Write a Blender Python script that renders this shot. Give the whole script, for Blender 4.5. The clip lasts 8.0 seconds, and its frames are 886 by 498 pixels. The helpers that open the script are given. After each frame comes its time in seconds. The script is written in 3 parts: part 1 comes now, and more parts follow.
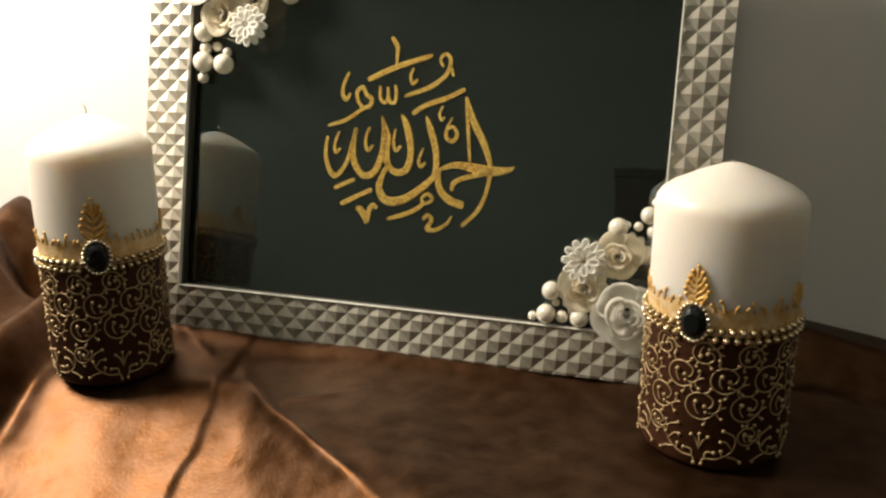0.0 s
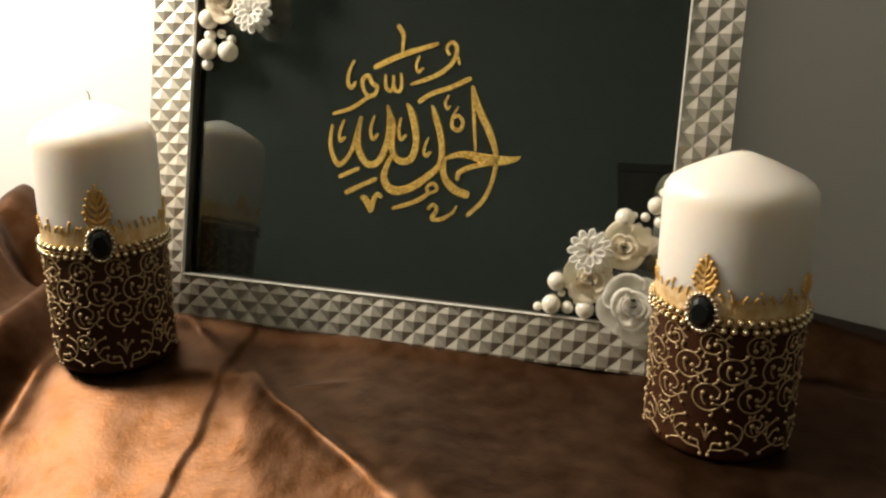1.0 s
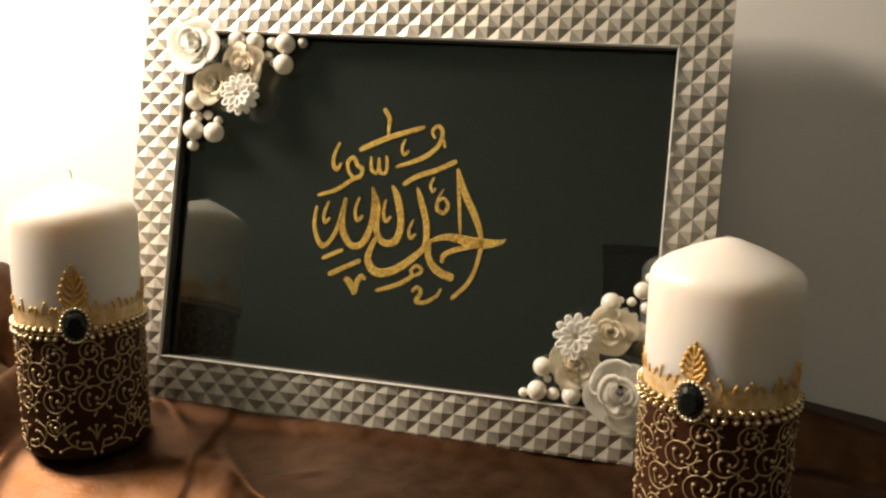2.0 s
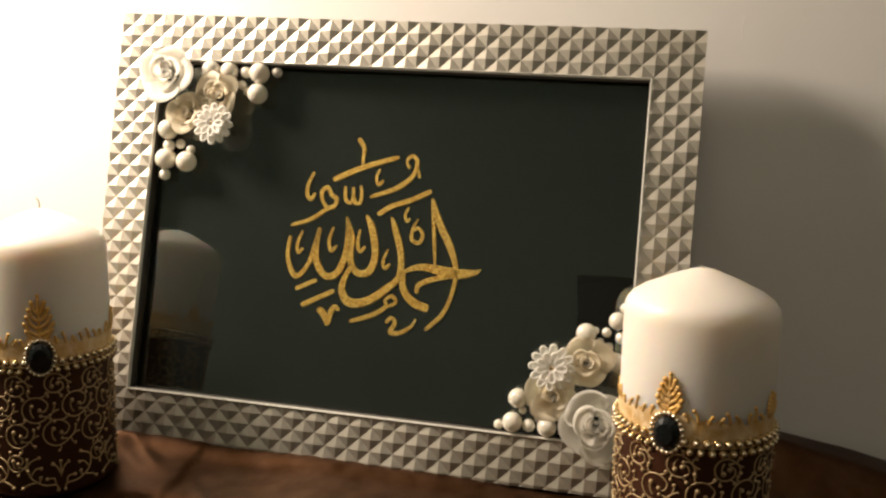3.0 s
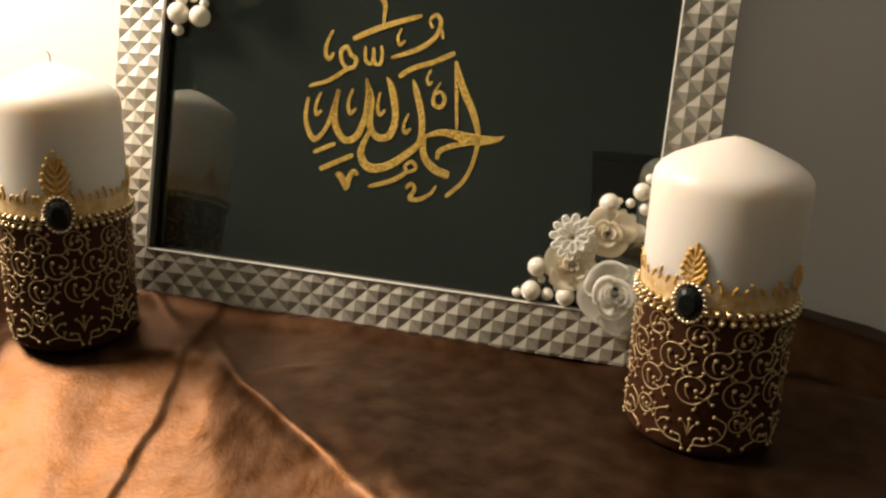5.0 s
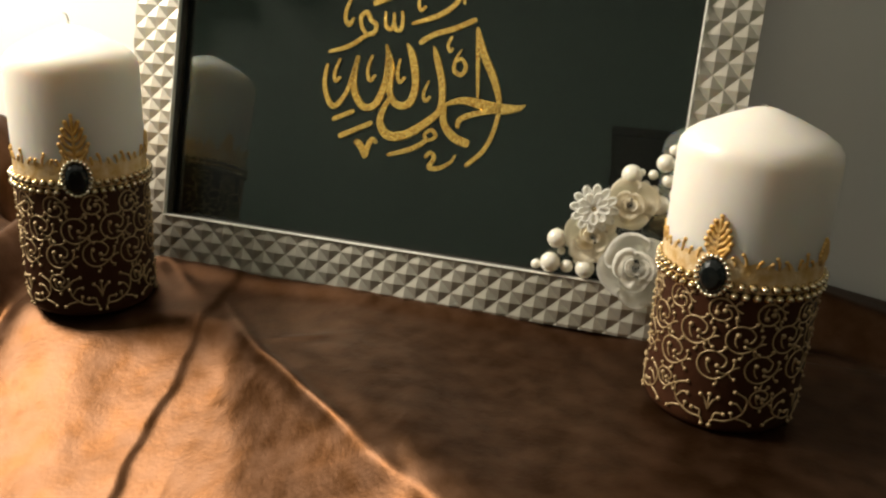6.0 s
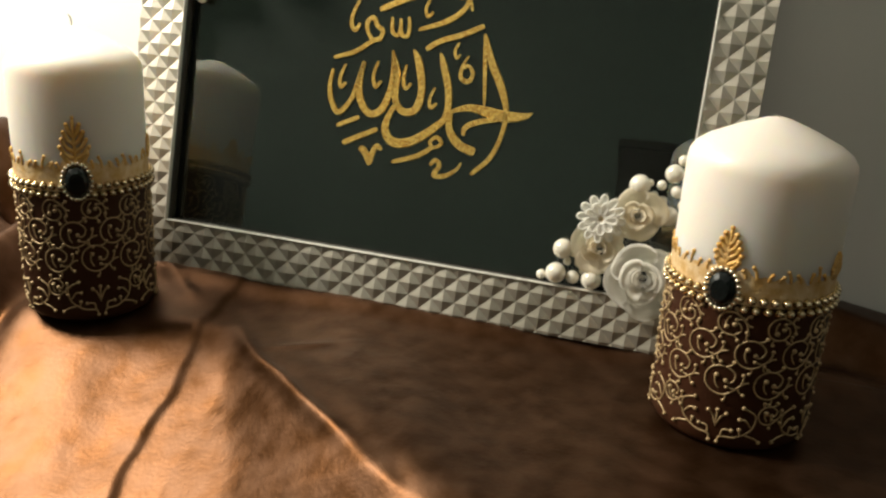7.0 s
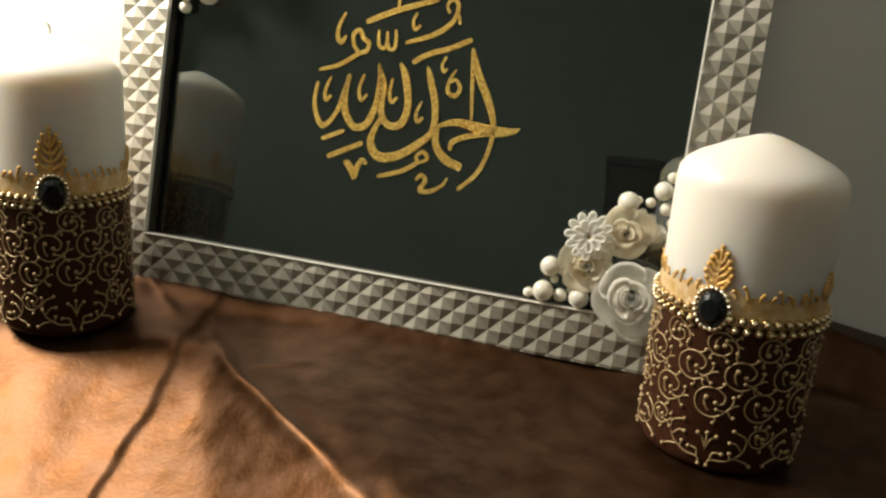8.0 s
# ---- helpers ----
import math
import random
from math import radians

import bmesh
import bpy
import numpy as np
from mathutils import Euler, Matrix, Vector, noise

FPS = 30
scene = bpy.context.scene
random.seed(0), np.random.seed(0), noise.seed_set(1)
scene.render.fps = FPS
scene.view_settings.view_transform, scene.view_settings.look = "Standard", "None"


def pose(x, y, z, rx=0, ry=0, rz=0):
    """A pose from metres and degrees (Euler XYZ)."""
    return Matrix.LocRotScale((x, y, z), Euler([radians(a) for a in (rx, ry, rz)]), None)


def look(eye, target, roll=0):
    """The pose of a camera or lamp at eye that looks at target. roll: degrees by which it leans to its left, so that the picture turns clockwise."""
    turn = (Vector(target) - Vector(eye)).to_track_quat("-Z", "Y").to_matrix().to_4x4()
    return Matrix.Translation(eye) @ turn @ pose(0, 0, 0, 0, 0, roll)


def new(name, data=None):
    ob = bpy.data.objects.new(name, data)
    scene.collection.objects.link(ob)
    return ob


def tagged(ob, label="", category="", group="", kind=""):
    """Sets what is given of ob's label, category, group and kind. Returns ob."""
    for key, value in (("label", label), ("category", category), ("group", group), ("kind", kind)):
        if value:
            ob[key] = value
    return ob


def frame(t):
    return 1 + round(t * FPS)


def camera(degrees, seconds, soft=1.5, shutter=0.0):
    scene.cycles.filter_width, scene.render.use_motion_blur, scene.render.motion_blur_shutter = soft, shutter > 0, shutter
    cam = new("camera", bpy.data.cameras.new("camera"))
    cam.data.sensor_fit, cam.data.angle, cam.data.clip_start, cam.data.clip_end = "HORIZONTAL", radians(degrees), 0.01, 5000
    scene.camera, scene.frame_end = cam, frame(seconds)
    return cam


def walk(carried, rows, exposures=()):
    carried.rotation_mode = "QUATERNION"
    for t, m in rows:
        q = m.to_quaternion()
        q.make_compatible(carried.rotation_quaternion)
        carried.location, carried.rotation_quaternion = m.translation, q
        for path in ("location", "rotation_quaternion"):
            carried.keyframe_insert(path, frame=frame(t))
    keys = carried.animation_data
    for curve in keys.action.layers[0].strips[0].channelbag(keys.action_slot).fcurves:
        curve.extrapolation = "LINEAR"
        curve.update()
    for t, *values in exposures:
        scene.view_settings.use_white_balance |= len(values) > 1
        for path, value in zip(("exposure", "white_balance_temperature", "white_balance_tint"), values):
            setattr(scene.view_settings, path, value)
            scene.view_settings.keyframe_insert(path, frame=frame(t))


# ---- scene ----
cam = camera(56.0, 8.0, soft=2.3)
PATH = [
    (0.0, 0.2758, -0.4383, 0.2034, 73.761, 0.192, 13.626),
    (0.5, 0.2745, -0.4386, 0.2004, 73.295, 0.106, 13.770),
    (1.0, 0.2734, -0.4367, 0.1998, 73.400, -0.095, 13.826),
    (1.5, 0.2740, -0.4339, 0.1981, 75.633, -0.463, 13.869),
    (2.0, 0.2728, -0.4300, 0.2006, 78.812, -0.802, 13.011),
    (2.2, 0.2724, -0.4295, 0.2005, 79.809, -0.900, 12.450),
    (3.3, 0.2724, -0.4265, 0.1995, 81.000, -1.200, 11.250),
    (3.5, 0.2728, -0.4259, 0.1995, 80.496, -1.249, 11.325),
    (4.0, 0.2697, -0.4256, 0.1971, 78.417, -1.665, 11.110),
    (4.5, 0.2676, -0.4240, 0.1948, 75.413, -2.034, 11.565),
    (5.0, 0.2666, -0.4215, 0.1936, 72.314, -2.218, 12.445),
    (6.5, 0.2641, -0.4160, 0.1878, 70.413, -2.895, 14.175),
    (7.0, 0.2640, -0.4122, 0.1868, 71.183, -3.247, 14.355),
    (7.5, 0.2637, -0.4080, 0.1858, 71.840, -3.682, 14.093),
    (8.0, 0.2634, -0.4040, 0.1850, 72.259, -3.946, 13.713),
]
TONE = [(0.0, 0.0, 6500, 10), (1.2, 0.0, 6550, 11), (2.0, 0.03, 6900, 16), (3.5, 0.03, 6950, 17), (4.5, 0.0, 6950, 17), (5.2, -0.03, 6900, 15), (6.4, 0.05, 6250, 7), (8.0, 0.06, 6250, 7)]
walk(cam, [(r[0], pose(*r[1:])) for r in PATH], TONE)

# ---- light ----
world = bpy.data.worlds.new("world")
world.use_nodes = True
world.node_tree.nodes["Background"].inputs[0].default_value = (0.02, 0.02, 0.022, 1)
scene.world = world
scene.view_settings.exposure = 0.0


def lamp(name, kind, place, power, colour, size, aim=None):
    data = bpy.data.lights.new(name, kind)
    data.energy, data.color = power, colour
    ob = new(name, data)
    if kind == "AREA":
        data.size = size
        ob.matrix_world = look(place, aim)
    else:
        data.shadow_soft_size = size
        ob.location = place
    return ob


lamp("bedside_bulb", "POINT", (-0.30, -0.110, 0.51), 31.0, (1.0, 0.90, 0.755), 0.09)
# unseen fill light, added to lift the room's soft light from above
lamp("ceiling_fill", "AREA", (0.2, -1.5, 1.80), 3.2, (1.0, 0.91, 0.80), 0.40, (0.15, -0.9, 0.1))


# ---- materials ----
def material(name, colour, rough=0.5, metal=0.0, spec=0.5, second=None, scale=60.0, amount=0.5, bump=0.0, bump_scale=200.0,
             sheen=0.0, coat=0.0, sss=0.0, rough_var=0.0):
    m = bpy.data.materials.new(name)
    m.use_nodes = True
    nt = m.node_tree
    b = nt.nodes["Principled BSDF"]
    b.inputs["Base Color"].default_value = (*colour, 1)
    b.inputs["Roughness"].default_value = rough
    b.inputs["Metallic"].default_value = metal
    b.inputs["Specular IOR Level"].default_value = spec
    b.inputs["Sheen Weight"].default_value = sheen
    b.inputs["Coat Weight"].default_value = coat
    if sss:
        b.inputs["Subsurface Weight"].default_value = sss
        b.inputs["Subsurface Radius"].default_value = (1.0, 0.75, 0.45)
        b.inputs["Subsurface Scale"].default_value = 0.018
    co = nt.nodes.new("ShaderNodeTexCoord")
    if second:
        n = nt.nodes.new("ShaderNodeTexNoise")
        n.inputs["Scale"].default_value, n.inputs["Detail"].default_value = scale, 6
        nt.links.new(co.outputs["Object"], n.inputs["Vector"])
        ramp = nt.nodes.new("ShaderNodeMapRange")
        ramp.inputs["From Min"].default_value, ramp.inputs["From Max"].default_value = 0.35, 0.68
        ramp.inputs["To Max"].default_value = amount
        nt.links.new(n.outputs["Fac"], ramp.inputs["Value"])
        mix = nt.nodes.new("ShaderNodeMix")
        mix.data_type = "RGBA"
        mix.inputs["A"].default_value, mix.inputs["B"].default_value = (*colour, 1), (*second, 1)
        nt.links.new(ramp.outputs["Result"], mix.inputs["Factor"])
        nt.links.new(mix.outputs["Result"], b.inputs["Base Color"])
        if rough_var:
            rr = nt.nodes.new("ShaderNodeMapRange")
            rr.inputs["From Min"].default_value, rr.inputs["From Max"].default_value = 0.3, 0.7
            rr.inputs["To Min"].default_value, rr.inputs["To Max"].default_value = rough - rough_var, rough + rough_var
            nt.links.new(n.outputs["Fac"], rr.inputs["Value"])
            nt.links.new(rr.outputs["Result"], b.inputs["Roughness"])
    if bump:
        n2 = nt.nodes.new("ShaderNodeTexNoise")
        n2.inputs["Scale"].default_value, n2.inputs["Detail"].default_value = bump_scale, 5
        nt.links.new(co.outputs["Object"], n2.inputs["Vector"])
        bp = nt.nodes.new("ShaderNodeBump")
        bp.inputs["Strength"].default_value, bp.inputs["Distance"].default_value = bump, 0.001
        nt.links.new(n2.outputs["Fac"], bp.inputs["Height"])
        nt.links.new(bp.outputs["Normal"], b.inputs["Normal"])
    return m


WALL = material("wall_paint", (0.80, 0.78, 0.74), 0.85, second=(0.74, 0.72, 0.68), scale=3.0, bump=0.10, bump_scale=160)
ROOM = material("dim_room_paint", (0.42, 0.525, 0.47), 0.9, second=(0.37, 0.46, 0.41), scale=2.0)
CEILING = material("ceiling_paint", (0.72, 0.71, 0.67), 0.9, second=(0.66, 0.65, 0.61), scale=2.0)
CABINET = material("dark_cabinet_wood", (0.045, 0.022, 0.012), 0.5, second=(0.07, 0.036, 0.02), scale=14)
WOOD = material("dark_wood", (0.12, 0.07, 0.04), 0.5, second=(0.2, 0.11, 0.06), scale=12)
SATIN = material("brown_satin", (0.055, 0.0228, 0.0076), 0.42, metal=0.9, spec=0.2, second=(0.108, 0.0560, 0.0310), scale=75, amount=0.7,
                 bump=0.13, bump_scale=520, rough_var=0.05)
SILVER = material("silver_paint", (0.56, 0.52, 0.44), 0.42, metal=0.68, second=(0.32, 0.29, 0.22), scale=25, bump=0.12, bump_scale=600)
LIP = material("polished_silver_lip", (0.88, 0.85, 0.78), 0.28, metal=0.5, second=(0.75, 0.71, 0.63), scale=40)
BACKING = material("brown_backing_board", (0.16, 0.10, 0.06), 0.8, second=(0.2, 0.13, 0.08), scale=20)
# shade on the opening's inner walls, put into a dark colour
SHADED_RABBET = material("shaded_rebate", (0.035, 0.028, 0.02), 0.7, second=(0.05, 0.04, 0.03), scale=60)
CARD = material("black_card", (0.0035, 0.0042, 0.0036), 0.75, spec=0.10, second=(0.005, 0.006, 0.0052), scale=9, amount=0.8, bump=0.1, bump_scale=500)
WAX = material("ivory_wax", (0.745, 0.705, 0.645), 0.38, second=(0.71, 0.665, 0.595), scale=30, bump=0.08, bump_scale=90, sss=0.85)
DARKPAINT = material("dark_brown_paint", (0.044, 0.014, 0.005), 0.5, spec=0.25, second=(0.030, 0.011, 0.005), scale=45, bump=0.2, bump_scale=250)
HENNA = material("bronze_relief_paint", (0.42, 0.30, 0.155), 0.42, metal=0.25, second=(0.31, 0.21, 0.10), scale=120)
GOLDPAINT = material("gold_band_paint", (0.70, 0.40, 0.09), 0.45, metal=0.35, second=(0.72, 0.52, 0.28), scale=160, bump=0.5, bump_scale=700)
BANDPAINT = material("thin_gold_wash", (0.62, 0.37, 0.12), 0.5, metal=0.2, second=(0.80, 0.62, 0.38), scale=190, amount=1.0, bump=0.5, bump_scale=600)
GOLD = material("gold_setting", (0.36, 0.24, 0.09), 0.22, metal=1.0, second=(0.6, 0.44, 0.22), scale=200)
BEAD = material("champagne_bead", (0.82, 0.72, 0.54), 0.16, metal=0.9, second=(0.7, 0.58, 0.4), scale=150)
GEM = material("black_gem", (0.006, 0.008, 0.008), 0.22, spec=0.4, second=(0.012, 0.014, 0.012), scale=50)
PEARL = material("ivory_pearl", (0.72, 0.67, 0.56), 0.16, spec=0.9, second=(0.77, 0.73, 0.64), scale=70, coat=0.6, sss=0.1)


def petal_material(name, colour, second):
    """Thin cloth that lets some light through."""
    m = material(name, colour, 0.5, second=second, scale=80, bump=0.2, bump_scale=400)
    nt = m.node_tree
    b = nt.nodes["Principled BSDF"]
    thin, mix = nt.nodes.new("ShaderNodeBsdfTranslucent"), nt.nodes.new("ShaderNodeMixShader")
    thin.inputs["Color"].default_value = (*colour, 1)
    mix.inputs["Fac"].default_value = 0.40
    nt.links.new(b.outputs["BSDF"], mix.inputs[1])
    nt.links.new(thin.outputs["BSDF"], mix.inputs[2])
    nt.links.new(mix.outputs["Shader"], nt.nodes["Material Output"].inputs["Surface"])
    return m


IVORY = petal_material("ivory_satin_petal", (0.88, 0.81, 0.66), (0.90, 0.85, 0.74))
WHITE = petal_material("white_organza_petal", (0.93, 0.91, 0.85), (0.90, 0.88, 0.81))
WICK = material("cotton_wick", (0.8, 0.77, 0.7), 0.9, second=(0.3, 0.27, 0.22), scale=300)


def rhinestone_material():
    m = material("clear_rhinestone", (0.68, 0.55, 0.36), 0.16, metal=0.85, coat=0.5)
    return m


STONE = rhinestone_material()


def glitter_material():
    """Gold glitter: each grain tilts its own way."""
    m = material("gold_glitter", (0.72, 0.46, 0.10), 0.36, metal=0.6)
    nt = m.node_tree
    b = nt.nodes["Principled BSDF"]
    co = nt.nodes.new("ShaderNodeTexCoord")
    v = nt.nodes.new("ShaderNodeTexVoronoi")
    v.inputs["Scale"].default_value = 1150
    nt.links.new(co.outputs["Object"], v.inputs["Vector"])
    ramp = nt.nodes.new("ShaderNodeValToRGB")
    ramp.color_ramp.elements[0].color, ramp.color_ramp.elements[1].color = (0.48, 0.20, 0.012, 1), (1.0, 0.68, 0.18, 1)
    sep = nt.nodes.new("ShaderNodeSeparateColor")
    nt.links.new(v.outputs["Color"], sep.inputs["Color"])
    nt.links.new(sep.outputs[0], ramp.inputs["Fac"])
    nt.links.new(ramp.outputs["Color"], b.inputs["Base Color"])
    bp = nt.nodes.new("ShaderNodeBump")
    bp.inputs["Strength"].default_value, bp.inputs["Distance"].default_value = 0.9, 0.0006
    nt.links.new(sep.outputs[1], bp.inputs["Height"])
    nt.links.new(bp.outputs["Normal"], b.inputs["Normal"])
    return m


GLITTER = glitter_material()


def glass_material():
    """A thin clear pane: lets light straight through and mirrors a little."""
    m = bpy.data.materials.new("picture_glass")
    m.use_nodes = True
    nt = m.node_tree
    nt.nodes.remove(nt.nodes["Principled BSDF"])
    clear, gloss = nt.nodes.new("ShaderNodeBsdfTransparent"), nt.nodes.new("ShaderNodeBsdfGlossy")
    clear.inputs["Color"].default_value = (0.93, 0.96, 0.94, 1)
    gloss.inputs["Roughness"].default_value = 0.015
    gloss.inputs["Color"].default_value = (0.95, 1.0, 0.96, 1)
    fr, mix = nt.nodes.new("ShaderNodeFresnel"), nt.nodes.new("ShaderNodeMixShader")
    fr.inputs["IOR"].default_value = 1.6
    nt.links.new(fr.outputs["Fac"], mix.inputs["Fac"])
    nt.links.new(clear.outputs["BSDF"], mix.inputs[1])
    nt.links.new(gloss.outputs["BSDF"], mix.inputs[2])
    nt.links.new(mix.outputs["Shader"], nt.nodes["Material Output"].inputs["Surface"])
    return m


GLASS = glass_material()


# ---- mesh helpers ----
def mesh_of(name, bm, mat, smooth=False):
    me = bpy.data.meshes.new(name)
    bmesh.ops.recalc_face_normals(bm, faces=bm.faces)
    if smooth:
        for f in bm.faces:
            f.smooth = True
    bm.to_mesh(me)
    bm.free()
    me.materials.append(mat)
    return me


def part(name, bm, mat, parent, label="", smooth=False):
    """Links a bmesh as one mesh object under a thing or a part."""
    ob = new(name, mesh_of(name, bm, mat, smooth))
    ob.parent = parent
    return tagged(ob, label)


def share(name, me, m, parent, label=""):
    """An object of its own on a shared mesh."""
    ob = new(name, me)
    ob.parent = parent
    ob.matrix_basis = m
    return tagged(ob, label)


def box(bm, x0, x1, y0, y1, z0, z1):
    r = bmesh.ops.create_cube(bm, size=1.0)
    bmesh.ops.scale(bm, vec=(x1 - x0, y1 - y0, z1 - z0), verts=r["verts"])
    bmesh.ops.translate(bm, vec=((x0 + x1) / 2, (y0 + y1) / 2, (z0 + z1) / 2), verts=r["verts"])
    return bm


def lathe(bm, profile, n=72):
    """Turns (radius, height) pairs round the z axis; a radius of 0 makes a pole."""
    rings = []
    for r, h in profile:
        if r < 1e-7:
            rings.append([bm.verts.new((0, 0, h))])
        else:
            rings.append([bm.verts.new((r * math.cos(2 * math.pi * k / n), r * math.sin(2 * math.pi * k / n), h)) for k in range(n)])
    for a, b in zip(rings, rings[1:]):
        for k in range(n):
            j = (k + 1) % n
            if len(a) == 1 and len(b) > 1:
                bm.faces.new((a[0], b[j], b[k]))
            elif len(b) == 1 and len(a) > 1:
                bm.faces.new((a[k], a[j], b[0]))
            elif len(a) > 1:
                bm.faces.new((a[k], a[j], b[j], b[k]))
    return bm


def spline(points, steps=6):
    """A Catmull-Rom line through points of any dimension."""
    p = [np.array(q, float) for q in points]
    p = [2 * p[0] - p[1], *p, 2 * p[-1] - p[-2]]
    out = []
    for k in range(1, len(p) - 2):
        for s in range(steps):
            t = s / steps
            out.append(0.5 * (2 * p[k] + (p[k + 1] - p[k - 1]) * t + (2 * p[k - 1] - 5 * p[k] + 4 * p[k + 1] - p[k + 2]) * t * t
                              + (3 * p[k] - p[k - 1] - 3 * p[k + 1] + p[k + 2]) * t ** 3))
    out.append(p[-2])
    return out


# ---- room ----
def slab(name, label, mat, *b):
    return tagged(new(name, mesh_of(name, box(bmesh.new(), *b), mat)), label, kind="structure")


WY = 0.078
wall_north = slab("wall_north", "plain off-white painted wall behind the frame", WALL, -2.0, 2.4, WY, WY + 0.12, -0.75, 1.85)
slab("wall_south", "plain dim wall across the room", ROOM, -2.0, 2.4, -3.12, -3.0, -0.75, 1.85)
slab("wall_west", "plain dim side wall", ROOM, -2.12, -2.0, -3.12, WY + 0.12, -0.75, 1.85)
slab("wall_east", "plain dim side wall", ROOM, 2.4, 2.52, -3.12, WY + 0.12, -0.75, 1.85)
slab("floor", "plain dark wooden floor", WOOD, -2.12, 2.52, -3.12, WY + 0.12, -0.85, -0.75)
slab("ceiling", "plain pale ceiling", CEILING, -2.12, 2.52, -3.12, WY + 0.12, 1.85, 1.95)


def plaster_crack():
    """A short hairline ridge in the paint of the wall."""
    bm = bmesh.new()
    rows = []
    for k in range(9):
        t = k / 8
        x = 0.3422 + (-0.0002) * t + 0.0006 * math.sin(9 * t)
        z = 0.2598 + (-0.0135) * t
        w = 0.00035 * math.sin(math.pi * (0.08 + 0.84 * t))
        rows.append([bm.verts.new((x - w, WY, z)), bm.verts.new((x, WY - 0.00012, z)), bm.verts.new((x + w, WY, z))])
    for a, b in zip(rows, rows[1:]):
        for j in range(2):
            bm.faces.new((a[j], a[j + 1], b[j + 1], b[j]))
    part("plaster_crack", bm, WALL, wall_north)


plaster_crack()


# ---- table under the cloth ----
def table():
    top = bmesh.new()
    box(top, -0.62, 0.95, -0.58, WY - 0.012, -0.205, -0.172)
    bmesh.ops.bevel(top, geom=top.edges[:], offset=0.004, segments=2, affect="EDGES")
    thing = new("side_table")
    tagged(thing, "low dark wooden table hidden under the brown cloth", "table")
    part("tabletop", top, WOOD, thing)
    for x in (-0.57, 0.90):
        for y in (-0.53, 0.02):
            leg = box(bmesh.new(), x - 0.025, x + 0.025, y - 0.025, y + 0.025, -0.75, -0.205)
            part("leg", leg, WOOD, thing)


table()


# ---- cabinet across the room, mirrored in the picture glass ----
def cabinet():
    thing = new("tall_cabinet")
    tagged(thing, "dark brown wooden cabinet standing against the far wall", "cabinet")
    x0, x1, y0, y1, z0, z1 = 0.208, 1.108, -3.0, -2.55, -0.75, 0.715

    def board(name, parent, *b):
        bm = box(bmesh.new(), *b)
        bmesh.ops.bevel(bm, geom=bm.edges[:], offset=0.003, segments=1, affect="EDGES")
        return part(name, bm, CABINET, parent)

    board("body", thing, x0 + 0.01, x1 - 0.01, y0 + 0.004, y1 - 0.022, z0 + 0.06, z1 - 0.03)
    board("plinth", thing, x0 + 0.02, x1 - 0.02, y0 + 0.02, y1 - 0.05, z0, z0 + 0.06)
    board("top_board", thing, x0, x1, y0 + 0.002, y1 + 0.006, z1 - 0.03, z1)
    mid = (x0 + x1) / 2
    for a, b, grip in ((x0 + 0.012, mid - 0.002, mid - 0.05), (mid + 0.002, x1 - 0.012, mid + 0.05)):
        door = board("door", thing, a, b, y1 - 0.021, y1, z0 + 0.065, z1 - 0.034)
        knob = bmesh.new()
        bmesh.ops.create_uvsphere(knob, u_segments=12, v_segments=8, radius=0.015)
        bmesh.ops.translate(knob, vec=(grip, y1 + 0.013, 0.0), verts=knob.verts)
        part("knob", knob, GOLD, door, "", True)


cabinet()


# ---- cloth ----
def gauss(d, w):
    return np.exp(-(d / w) ** 2)


def step(d, w):
    return 1 / (1 + np.exp(-np.clip(d / w, -40, 40)))


def along(x, y, ax, ay, bx, by):
    """How far along the line a-b (0 to 1) and how far to its left."""
    dx, dy = bx - ax, by - ay
    n = math.hypot(dx, dy)
    return ((x - ax) * dx + (y - ay) * dy) / n ** 2, (-(x - ax) * dy + (y - ay) * dx) / n


